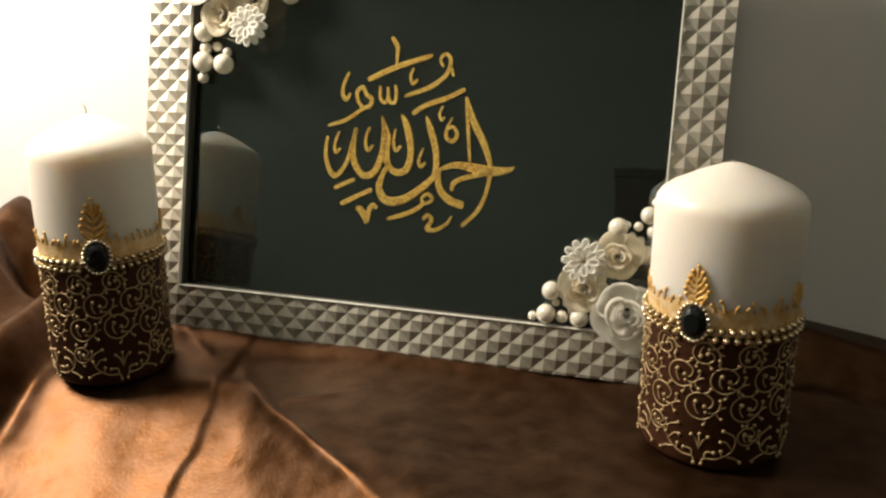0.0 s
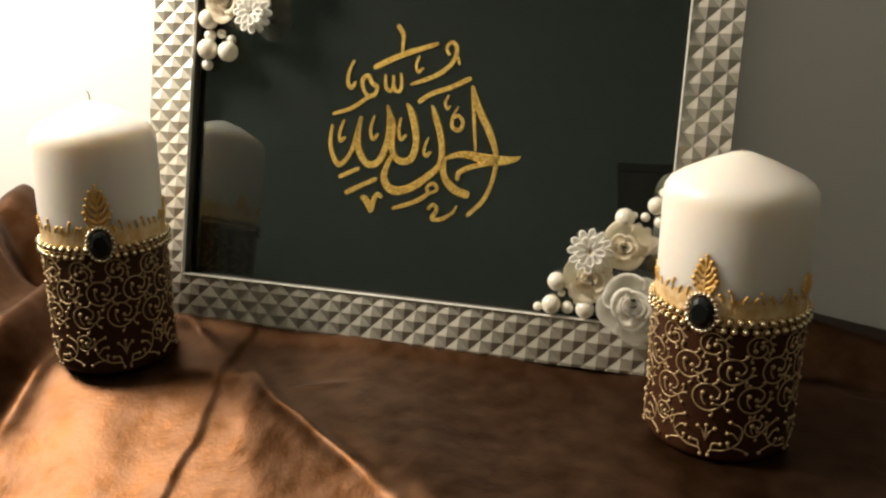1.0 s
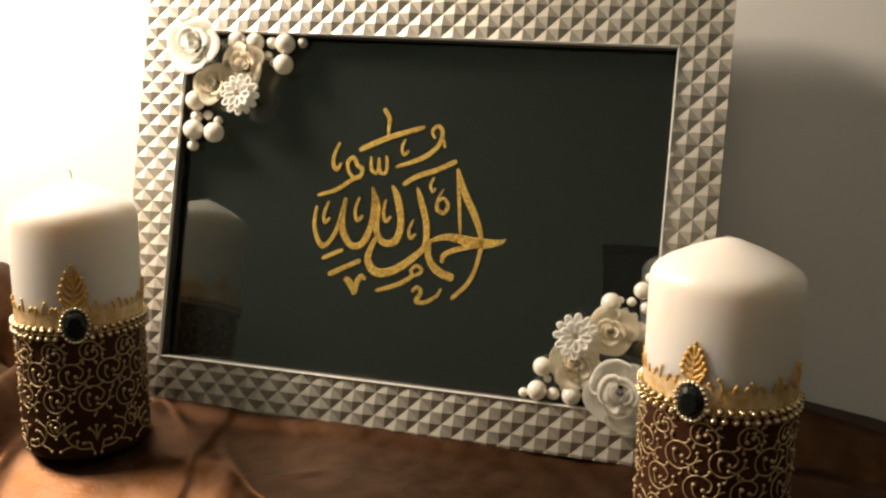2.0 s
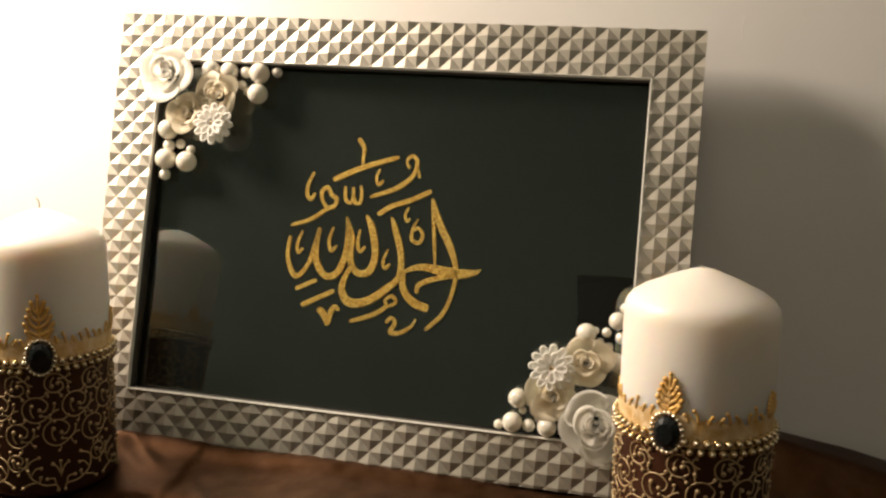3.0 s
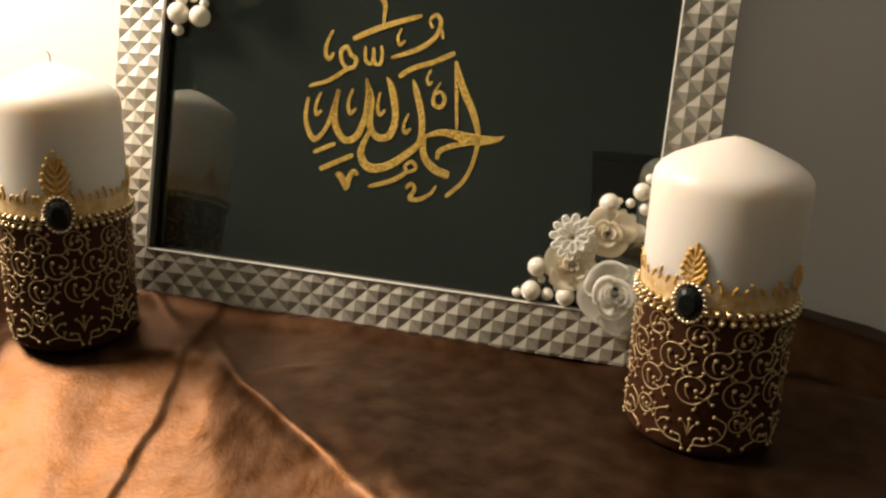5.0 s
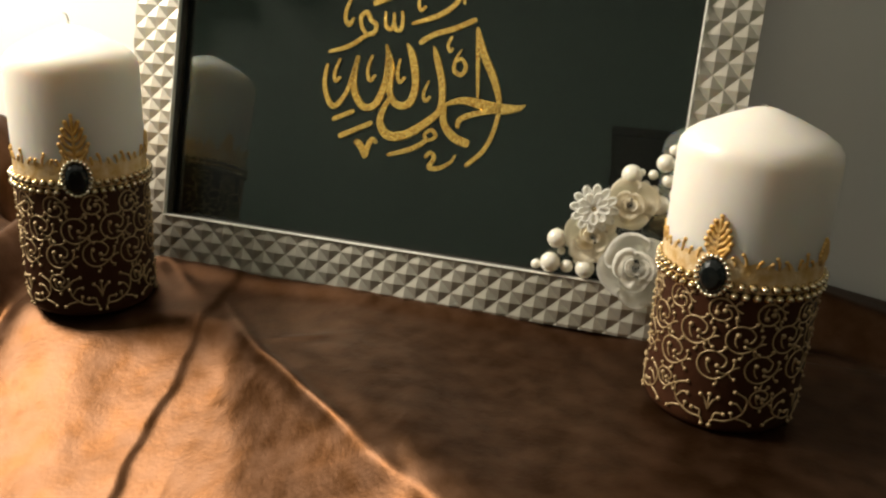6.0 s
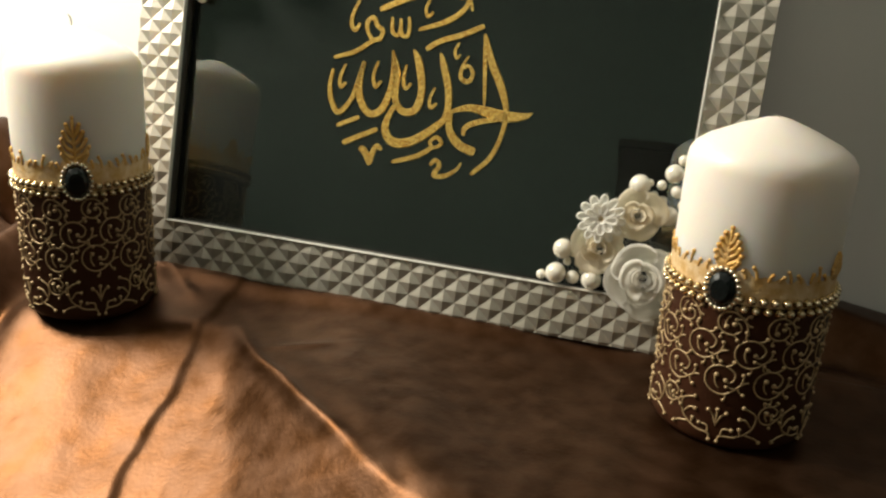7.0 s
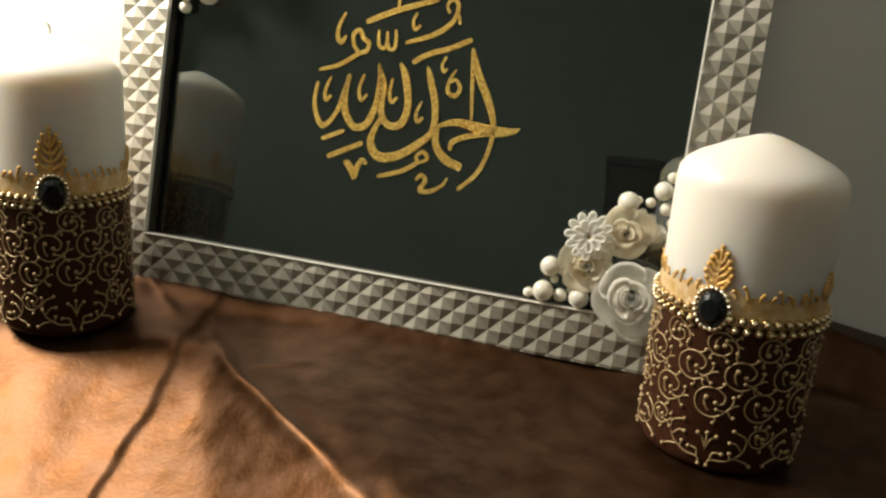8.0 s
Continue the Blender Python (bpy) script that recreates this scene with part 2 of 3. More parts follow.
def cloth_height(x, y):
    h = 0.0012 * np.sin(21 * x + 9 * y) + 0.0010 * np.sin(-33 * x + 17 * y + 1.0) + 0.0006 * np.sin(70 * x + 41 * y)
    h = h * (1 - gauss(np.hypot(x - 0.314, y + 0.052), 0.045)) * (1 - gauss(np.hypot(x + 0.018, y + 0.044), 0.045))
    # raised roll that carries the frame and laps over its lower edge, higher at its left end
    carry = np.clip(0.0134 - 0.031 * x, 0.0, 0.016)
    h = h + (carry * (0.42 * step(y + 0.032, 0.008) + 0.58 * step(y + 0.0125, 0.0034)) - 0.0035 * step(y + 0.0030, 0.0008)) * step(x + 0.075, 0.012)
    # in front of a slanting ridge the sheet falls away towards the viewer
    back = np.array([-0.19, -0.157, -0.144, -0.112, -0.0785, -0.046, -0.03, 0.0])
    rx = np.interp(y, back, [0.240, 0.197, 0.178, 0.141, 0.099, 0.070, 0.060, 0.04])
    d = (x - rx) * 0.66 + 0.0007 * np.sin(160 * y)
    s = (y + 0.046) / -0.111
    front = 0.050 + 0.015 * step(0.016 - x, 0.016)
    a, b = -2.3 * d - 0.001, -y - front
    both = -0.009 * np.log(np.exp(np.clip(-a / 0.009, -200, 60)) + np.exp(np.clip(-b / 0.009, -200, 60)))
    drop = 0.0022 * np.log1p(np.exp(np.clip(both / 0.0022, -40, 400)))
    drop = 0.30 * (1 - np.exp(-drop / 0.30))
    h = h - np.interp(x, [0.08, 0.21], [0.50, 0.28]) * drop + 0.0018 * gauss(d + 0.001, 0.0032) * step(s, 0.06) * step(0.72 - s, 0.06)
    h = h + 0.07 * 0.010 * np.log1p(np.exp(np.clip((-y - 0.092) / 0.010, -40, 25))) * step(d - 0.006, 0.006) * step(0.22 + y, 0.02)
    # sharp crease: the sheet climbs to it from the left, then drops in a thin step
    cx = np.interp(y, [-0.26, -0.174, -0.1365, -0.095, -0.061, -0.027, -0.0086], [0.074, 0.0634, 0.058, 0.0575, 0.0537, 0.0512, 0.0513])
    d = x - cx + 0.0010 * np.sin(95 * y) + 0.0006 * np.sin(230 * y + 1)
    length = step(-0.006 - y, 0.004) * step(y + 0.25, 0.02)
    h = h + length * (0.0025 * np.exp(np.clip(d, -1, 0) / 0.060) * step(-d, 0.0009) + 0.0008 * np.exp(-np.clip(d, 0, 1) / 0.013) * step(d, 0.0009))
    # short fold between the candle and the crease
    s, d = along(x, y, 0.000, -0.004, 0.034, -0.029)
    h = h + 0.0018 * gauss(d, 0.0045) * step(s, 0.1) * step(1.0 - s, 0.08)
    # broad ripples in the bright part
    near = step(-0.075 - y, 0.010) * step(0.055 - x, 0.01)
    h = h + near * (0.0002 * np.sin(150 * x + 60 * y) + 0.0002 * np.sin(90 * x - 140 * y + 2))
    # groove at the end of the ridge
    s, d = along(x, y, 0.188, -0.143, 0.207, -0.178)
    h = h - 0.0010 * gauss(d, 0.0045) * step(s, 0.12) * step(1.4 - s, 0.15)
    # soft faint crease in the dark part
    s, d = along(x, y, 0.163, -0.050, 0.187, -0.137)
    h = h + 0.0011 * step(d, 0.0022) * gauss(d, 0.020) * step(s + 0.1, 0.1) * step(1.1 - s, 0.1)
    s, d = along(x, y, 0.100, -0.062, 0.122, -0.052)
    h = h + 0.0010 * gauss(d, 0.003) * step(s, 0.15) * step(1.0 - s, 0.15)
    # long folds beside the left candle, climbing towards the wall
    left = step(-(x + 0.060), 0.006)
    climb = step(y + 0.02, 0.03)
    h = h - 0.012 * gauss(x + 0.064 + 0.12 * (y + 0.06), 0.011) * step(y + 0.105, 0.012)
    h = h + left * (0.022 * gauss(x + 0.088 + 0.18 * y, 0.016) + 0.008)
    h = h + left * 0.034 * gauss(x + 0.150 + 0.25 * y, 0.024)
    h = h + step(-(x + 0.115), 0.010) * climb * 0.020
    h = h + step(-(x + 0.130), 0.012) * step(y - 0.046, 0.005) * 0.003
    h = h - 0.030 * gauss(np.hypot((x + 0.128) / 1.3, y - 0.028), 0.013) + 0.012 * gauss(np.hypot(x + 0.150, y - 0.010), 0.012)
    h = h + step(-(x + 0.21), 0.02) * (0.004 + 0.008 * np.sin(60 * x + 18 * y))
    # roll against the wall beside the right candle
    roll = step(x - 0.325, 0.012)
    line = 0.058 - 0.10 * (x - 0.38)
    high = np.clip(0.0225 - 0.17 * (x - 0.37), 0.002, 0.024)
    h = h + roll * (high * gauss(np.minimum(y - line, 0), 0.016) - 0.004 * gauss(y - line + 0.034, 0.010))
    # the sheet rises a little where it meets the wall behind the frame
    h = h + (1 - roll) * 0.006 * step(y - 0.045, 0.008)
    # hangs over the table's edges
    over = np.clip(-0.60 - x, 0, 1) + np.clip(x - 0.94, 0, 1) + np.clip(-0.57 - y, 0, 1)
    return h - over * 6.0


def cloth():
    xs = np.concatenate([np.arange(-0.64, -0.24, 0.01), np.arange(-0.24, -0.06, 0.0024), np.arange(-0.06, 0.24, 0.0012), np.arange(0.24, 0.48, 0.0024), np.arange(0.48, 0.971, 0.01)])
    ys = np.concatenate([np.arange(-0.60, -0.26, 0.01), np.arange(-0.26, -0.20, 0.0024), np.arange(-0.20, 0.004, 0.0012), np.arange(0.004, WY - 0.002, 0.0024)])
    gx, gy = np.meshgrid(xs, ys)
    gz = cloth_height(gx, gy)
    fine = np.array([noise.fractal(Vector((x * 30, y * 30, 0.3)), 0.8, 2.1, 4) for x, y in zip(gx.ravel(), gy.ravel())]).reshape(gx.shape)
    calm = (1 - gauss(np.hypot(gx - 0.314, gy + 0.052), 0.04)) * (1 - gauss(np.hypot(gx + 0.018, gy + 0.044), 0.04))
    nap = np.array([noise.fractal(Vector((x * 130, y * 130, 2.3)), 0.7, 2.1, 3) for x, y in zip(gx.ravel(), gy.ravel())]).reshape(gx.shape)
    gz = gz + (0.00030 * fine + 0.00004 * nap) * calm
    nx = len(xs)
    verts = np.stack([gx, gy, gz], -1).reshape(-1, 3).tolist()
    faces = [(r * nx + c, r * nx + c + 1, (r + 1) * nx + c + 1, (r + 1) * nx + c) for r in range(len(ys) - 1) for c in range(nx - 1)]
    me = bpy.data.meshes.new("tablecloth")
    me.from_pydata(verts, [], faces)
    me.polygons.foreach_set("use_smooth", [True] * len(faces))
    me.materials.append(SATIN)
    ob = new("tablecloth", me)
    sol = ob.modifiers.new("thickness", "SOLIDIFY")
    sol.thickness, sol.offset = 0.0008, -1
    tagged(ob, "crumpled brown satin cloth with soft folds spread over the table", "tablecloth")


cloth()

# ---- framed picture: local x along the frame, z up its face, y away from the viewer ----
W, H, RAIL, PITCH, DEEP = 0.287, 0.1975, 0.0265, 0.0131, 0.0075
LEAN = Matrix(((0.99955, -0.00613, 0.02938, 0.0), (0.0, 0.97893, 0.20419, 0.0), (-0.03002, -0.20410, 0.97849, 0.0376), (0, 0, 0, 1)))
frame_thing = new("framed_picture")
frame_thing.matrix_world = LEAN
tagged(frame_thing, "silver picture frame with gold calligraphy on black card, leaning back", "picture frame")


def rail_relief(x0, x1, z0, z1, cuts):
    """A field of small pyramids set cornerwise, trimmed by planes, on a solid back."""
    bm = bmesh.new()
    p, q, rise = PITCH, PITCH / 2, 0.0014
    made = {}

    def v(i, k, y):
        key = (i, k)
        if key not in made:
            made[key] = bm.verts.new((-RAIL + i * q, y, H + RAIL - k * q))
        return made[key]

    for i in range(int((x0 + RAIL) / q) - 2, int((x1 + RAIL) / q) + 3):
        for k in range(int((H + RAIL - z1) / q) - 2, int((H + RAIL - z0) / q) + 3):
            if (i + k) % 2:
                top = v(i, k, -rise)
                c = [bm.verts.new((-RAIL + (i + a) * q, 0.0, H + RAIL - (k + b) * q)) for a, b in ((-1, 0), (0, -1), (1, 0), (0, 1))]
                for a in range(4):
                    bm.faces.new((top, c[a], c[(a + 1) % 4]))
    bmesh.ops.remove_doubles(bm, verts=bm.verts, dist=1e-5)
    for co, no in cuts:
        bmesh.ops.bisect_plane(bm, geom=bm.verts[:] + bm.edges[:] + bm.faces[:], plane_co=co, plane_no=no, clear_outer=True)
    rimedges = [e for e in bm.edges if e.is_boundary]
    ext = bmesh.ops.extrude_edge_only(bm, edges=rimedges)
    for g in ext["geom"]:
        if isinstance(g, bmesh.types.BMVert):
            g.co.y = 0.016
    back = [e for e in bm.edges if e.is_boundary]
    bmesh.ops.contextual_create(bm, geom=back)
    return bm


A, B = -RAIL, W + RAIL
C, D = -RAIL, H + RAIL
part("rail", rail_relief(A, B, C, 0, [((A, 0, 0), (-1, 0, 0)), ((B, 0, 0), (1, 0, 0)), ((0, 0, C), (0, 0, -1)), ((0, 0, 0), (0, 0, 1)),
                                      ((0, 0, 0), (-1, 0, 1)), ((W, 0, 0), (1, 0, 1))]), SILVER, frame_thing)
part("rail", rail_relief(A, B, H, D, [((A, 0, 0), (-1, 0, 0)), ((B, 0, 0), (1, 0, 0)), ((0, 0, D), (0, 0, 1)), ((0, 0, H), (0, 0, -1)),
                                      ((0, 0, H), (-1, 0, -1)), ((W, 0, H), (1, 0, -1))]), SILVER, frame_thing)
part("rail", rail_relief(A, 0, C, D, [((A, 0, 0), (-1, 0, 0)), ((0, 0, 0), (1, 0, 0)), ((0, 0, 0), (1, 0, -1)), ((0, 0, H), (1, 0, 1))]),
     SILVER, frame_thing)
part("rail", rail_relief(W, B, C, D, [((B, 0, 0), (1, 0, 0)), ((W, 0, 0), (-1, 0, 0)), ((W, 0, 0), (-1, 0, -1)), ((W, 0, H), (-1, 0, 1))]),
     SILVER, frame_thing)


def lip(a, b, inward, y0, y1):
    """A thin bevelled strip along the opening's edge, between two depths."""
    bm = bmesh.new()
    a, b, n = Vector((a[0], 0, a[1])), Vector((b[0], 0, b[1])), Vector((inward[0], 0, inward[1]))
    prof = [(0.0, y0), (0.0004, y0 - 0.0002), (0.0009, y0 + 0.0014), (0.0010, y1), (0.0, y1)]
    along_dir = (b - a).normalized()
    rings = []
    for end, sgn in ((a, 1), (b, -1)):
        rings.append([bm.verts.new(end + n * d + along_dir * sgn * d + Vector((0, y, 0))) for d, y in prof])
    for k in range(len(prof)):
        j = (k + 1) % len(prof)
        bm.faces.new((rings[0][k], rings[0][j], rings[1][j], rings[1][k]))
    bm.faces.new(rings[0])
    bm.faces.new(rings[1])
    return bm


for a, b, n in (((0, 0), (W, 0), (0, 1)), ((0, H), (W, H), (0, -1)), ((0, 0), (0, H), (1, 0)), ((W, 0), (W, H), (-1, 0))):
    part("inner_lip", lip(a, b, n, -0.0012, 0.0012), LIP, frame_thing, "thin polished silver inner edge")
    # inner wall behind the lip, its shade given by the dark colour
    part("rabbet", lip(a, b, n, 0.0013, DEEP), SHADED_RABBET, frame_thing, "rebate that holds the glass, coloured dark for its shade")
part("backing_board", box(bmesh.new(), -0.022, W + 0.022, 0.0165, 0.0195, -0.022, H + 0.022), BACKING, frame_thing)
card = part("card", box(bmesh.new(), -0.004, W + 0.004, DEEP + 0.0035, DEEP + 0.0075, -0.004, H + 0.004), CARD, frame_thing, "plain black card")
pane = part("glass_pane", box(bmesh.new(), -0.004, W + 0.004, DEEP + 0.0005, DEEP + 0.0015, -0.004, H + 0.004), GLASS, frame_thing, "clear glass")
pane.visible_shadow = False


def ink(points):
    """One pen stroke of (x, z, half width) in millimetres, slightly raised on the card."""
    bm = bmesh.new()
    line = spline(points, 7)
    top, low = [], []
    y1 = DEEP + 0.0029
    y0 = DEEP + 0.0036
    last = len(line) - 1
    for k, (x, z, w) in enumerate(line):
        a, b = line[max(k - 1, 0)], line[min(k + 1, last)]
        t = Vector((b[0] - a[0], b[1] - a[1])).normalized()
        n = Vector((-t.y, t.x))
        w = max(w, 0.25) * (1.0 if 0 < k < last else 0.7)
        # a reed pen held aslant: strokes across it come out broader
        sides = [(x + n.x * w * s, z + n.y * w * s) for s in (1, 0.8, -0.8, -1)]
        ys = (y0, y1, y1, y0)
        top.append([bm.verts.new((sx / 1000, yy, sz / 1000)) for (sx, sz), yy in zip(sides, ys)])
    for a, b in zip(top, top[1:]):
        for k in range(3):
            bm.faces.new((a[k], a[k + 1], b[k + 1], b[k]))
    bm.faces.new(top[0])
    bm.faces.new(top[-1])
    return part("letter_stroke", bm, GLITTER, card)


ink([(124.1, 158.0, 1.4), (128.0, 152.3, 1.4), (127.9, 147.1, 1.1), (128.0, 141.9, 0.8)])
ink([(111.2, 132.7, 1.8), (128.1, 140.9, 1.8), (149.3, 148.4, 1.5)])
ink([(156.2, 142.2, 0.9), (154.2, 145.8, 0.9), (156.7, 149.5, 1.2), (159.9, 147.3, 1.3), (160.0, 142.5, 1.3), (157.2, 136.5, 1.5), (148.8, 130.0, 1.6), (134.2, 124.2, 1.1)])
ink([(159.7, 143.2, 1.0), (161.5, 140.1, 1.0), (162.4, 136.9, 0.6)])
ink([(138.7, 140.7, 0.8), (136.9, 135.9, 0.9), (138.5, 131.8, 1.1), (141.3, 134.4, 0.9)])
ink([(99.1, 136.7, 0.9), (96.2, 129.4, 1.2), (95.9, 123.4, 1.4), (98.4, 120.6, 1.4), (100.8, 124.5, 0.9)])
ink([(109.0, 115.9, 1.2), (105.6, 120.4, 1.2), (105.0, 125.6, 1.4), (108.2, 128.0, 1.4), (110.8, 124.0, 1.4), (114.1, 121.7, 1.4), (113.0, 117.2, 1.4), (109.4, 115.9, 1.4), (99.6, 108.8, 1.4), (87.8, 104.4, 1.1)])
ink([(118.7, 129.5, 0.9), (119.6, 122.1, 1.2), (122.9, 120.0, 1.2), (124.0, 124.6, 1.1), (123.5, 129.3, 0.9)])
ink([(124.0, 124.6, 1.1), (125.6, 120.3, 1.2), (128.5, 120.8, 1.2), (128.9, 126.2, 1.1), (128.0, 130.5, 0.9)])
ink([(139.7, 114.3, 1.5), (147.5, 119.7, 1.6), (159.1, 124.2, 1.6), (170.0, 130.0, 1.5)])
ink([(88.1, 98.2, 1.1), (87.3, 87.7, 1.4), (90.0, 78.9, 1.7), (94.4, 74.9, 1.7), (100.6, 82.8, 1.4), (104.2, 96.5, 1.5), (105.8, 104.3, 1.4)])
ink([(105.8, 104.0, 1.2), (104.4, 95.0, 1.8), (105.4, 84.7, 2.2), (111.3, 76.6, 2.1), (118.3, 78.7, 2.1), (122.7, 90.6, 2.0), (123.4, 102.4, 2.0), (121.4, 111.9, 0.8)])
ink([(121.3, 111.1, 0.9), (124.7, 101.1, 2.3), (125.9, 86.4, 2.0), (130.9, 79.8, 2.1), (137.9, 81.6, 2.3), (140.2, 92.1, 2.1), (137.0, 106.4, 2.3), (133.0, 113.5, 0.9)])
ink([(127.4, 85.1, 1.2), (123.2, 75.9, 1.8), (122.4, 68.5, 2.3), (127.6, 62.4, 2.7), (137.8, 64.1, 2.5), (149.0, 72.4, 2.2), (155.5, 80.2, 1.9), (155.3, 93.3, 2.1), (150.5, 107.5, 1.9), (148.1, 113.4, 0.7)])
ink([(157.6, 83.3, 1.6), (158.5, 73.3, 2.1), (164.9, 65.9, 2.5), (174.0, 62.9, 2.5)])
ink([(156.8, 82.5, 0.9), (168.6, 86.3, 2.1), (186.4, 84.1, 3.2), (197.9, 85.4, 1.9), (202.3, 87.9, 0.3)])
ink([(166.5, 71.1, 1.2), (167.3, 75.8, 1.6), (175.1, 79.8, 1.6), (186.8, 82.7, 1.2)])
ink([(170.8, 125.7, 0.7), (173.2, 109.2, 1.2), (175.7, 88.5, 0.9)])
ink([(171.3, 125.8, 0.7), (176.2, 112.4, 2.2), (183.2, 99.9, 2.2), (187.8, 87.4, 1.6), (187.3, 74.4, 1.3), (182.7, 61.1, 1.4), (173.4, 50.9, 1.3)])
ink([(157.7, 120.0, 0.7), (155.9, 115.2, 0.9), (157.3, 111.7, 0.9), (158.9, 113.7, 0.7)])
ink([(163.8, 113.6, 0.4), (161.1, 107.6, 1.0), (160.9, 101.8, 1.3), (165.1, 99.9, 1.3), (167.2, 104.4, 1.2), (164.3, 108.3, 1.0), (161.9, 106.9, 0.9)])
ink([(95.3, 101.7, 0.8), (92.9, 94.1, 1.1), (93.7, 88.9, 1.2), (96.6, 91.7, 0.9)])
ink([(113.9, 105.4, 0.8), (111.9, 97.1, 1.1), (113.7, 91.3, 1.2), (116.8, 94.8, 0.9)])
ink([(130.0, 105.2, 0.8), (129.2, 97.8, 1.1), (130.8, 92.4, 1.2), (134.0, 95.5, 0.9)])
ink([(147.6, 94.9, 0.7), (145.3, 88.1, 1.0), (146.7, 83.8, 1.2), (149.5, 86.6, 0.9)])
ink([(94.0, 67.4, 1.4), (106.5, 73.7, 1.4)])
ink([(98.7, 58.2, 1.7), (108.7, 63.6, 1.5), (117.8, 68.4, 1.5)])
ink([(108.8, 57.2, 1.8), (112.4, 54.6, 2.1), (115.7, 48.0, 1.2)])
ink([(116.1, 48.8, 1.2), (116.7, 55.0, 1.7), (118.8, 59.1, 1.5), (121.7, 57.4, 1.2)])
ink([(128.4, 51.5, 1.2), (141.5, 56.4, 1.5), (149.3, 62.0, 1.3), (148.5, 65.4, 1.0), (152.1, 68.3, 1.2), (154.9, 65.7, 1.2), (152.9, 63.3, 1.0), (149.3, 62.2, 0.9)])
ink([(150.2, 52.9, 1.0), (152.9, 55.9, 1.2), (155.6, 53.4, 1.3), (153.2, 47.8, 1.5), (159.1, 48.0, 1.3), (165.1, 52.2, 1.0), (167.4, 56.7, 0.6)])


# ---- pearls and flowers glued on two corners ----
def ball(r, mat, name, u=20, v=12):
    bm = bmesh.new()
    bmesh.ops.create_uvsphere(bm, u_segments=u, v_segments=v, radius=r)
    return mesh_of(name, bm, mat, True)


PEARL_MESH = ball(1.0, PEARL, "pearl")
for x, z, r in [(263.2, 58.4, 5.5), (279.2, 66.5, 4.8), (273.9, 59.8, 2.6), (270.9, 54.4, 2.1), (275.5, 51.9, 2.6), (279.3, 44.7, 5.2), (282.7, 73.6, 2.9),
                (282.0, 57.6, 3.4), (229.6, 20.1, 5.3), (227.7, 6.9, 5.5), (220.1, 4.4, 2.7), (235.7, 18.4, 2.4), (238.6, 13.6, 2.4), (236.6, 5.8, 3.6),
                (246.4, 6.2, 5.3), (256.1, 6.8, 3.5), (241.6, 9.8, 2.4), (232.6, 13.4, 2.2), (268.0, 60.2, 2.0), (286.0, 51.0, 3.0)]:
    share("pearl", PEARL_MESH, Matrix.Translation((x / 1000, DEEP - r / 1000 - 0.0005, z / 1000)) @ Matrix.Scale(r / 1000, 4), frame_thing, "glossy ivory pearl")
for x, z, r in [(63.2, 179.0, 6.0), (63.2, 191.2, 6.0), (72.8, 192.8, 3.1), (53.8, 192.1, 3.5), (51.5, 184.4, 2.8), (55.0, 180.6, 2.4), (8.8, 155.1, 6.0),
                (22.6, 136.6, 6.1), (9.2, 137.4, 6.2), (8.2, 128.3, 3.4), (16.1, 147.2, 2.9), (22.9, 144.2, 2.8), (9.1, 145.8, 3.6), (44.0, 191.8, 5.4),
                (32.5, 192.0, 5.6)]:
    share("pearl", PEARL_MESH, Matrix.Translation((x / 1000, DEEP - r / 1000 - 0.0005, z / 1000)) @ Matrix.Scale(r / 1000, 4), frame_thing, "glossy ivory pearl")


def petal_bm(half, r_in, r_out, h_in, h_rim, skew, thick=0.0003, n=8, m=12):
    """One cupped ribbon petal round the y axis: it climbs from its root to a rim that rolls outwards, one side tucked under the next petal."""
    bm = bmesh.new()
    rows = []
    for i in range(n + 1):
        t = i / n
        row = []
        for j in range(m + 1):
            s = 2 * j / m - 1
            a = half * s
            out = r_out * (1 - 0.26 * s ** 4 + 0.03 * math.sin(5 * s + 40 * r_out)) + skew * s
            rad = r_in + (out - r_in) * t
            lift = h_in + (h_rim * (1 - 0.18 * s * s) - h_in) * math.sin(1.9 * t) / math.sin(1.571)
            lift += r_out * 0.05 * t * t * math.sin(4.5 * s + 300 * r_out)
            row.append(bm.verts.new((rad * math.sin(a), -lift - skew * 0.5 * s, rad * math.cos(a))))
        rows.append(row)
    for a, b in zip(rows, rows[1:]):
        for j in range(m):
            bm.faces.new((a[j], a[j + 1], b[j + 1], b[j]))
    bmesh.ops.solidify(bm, geom=bm.faces[:], thickness=thick)
    return bm


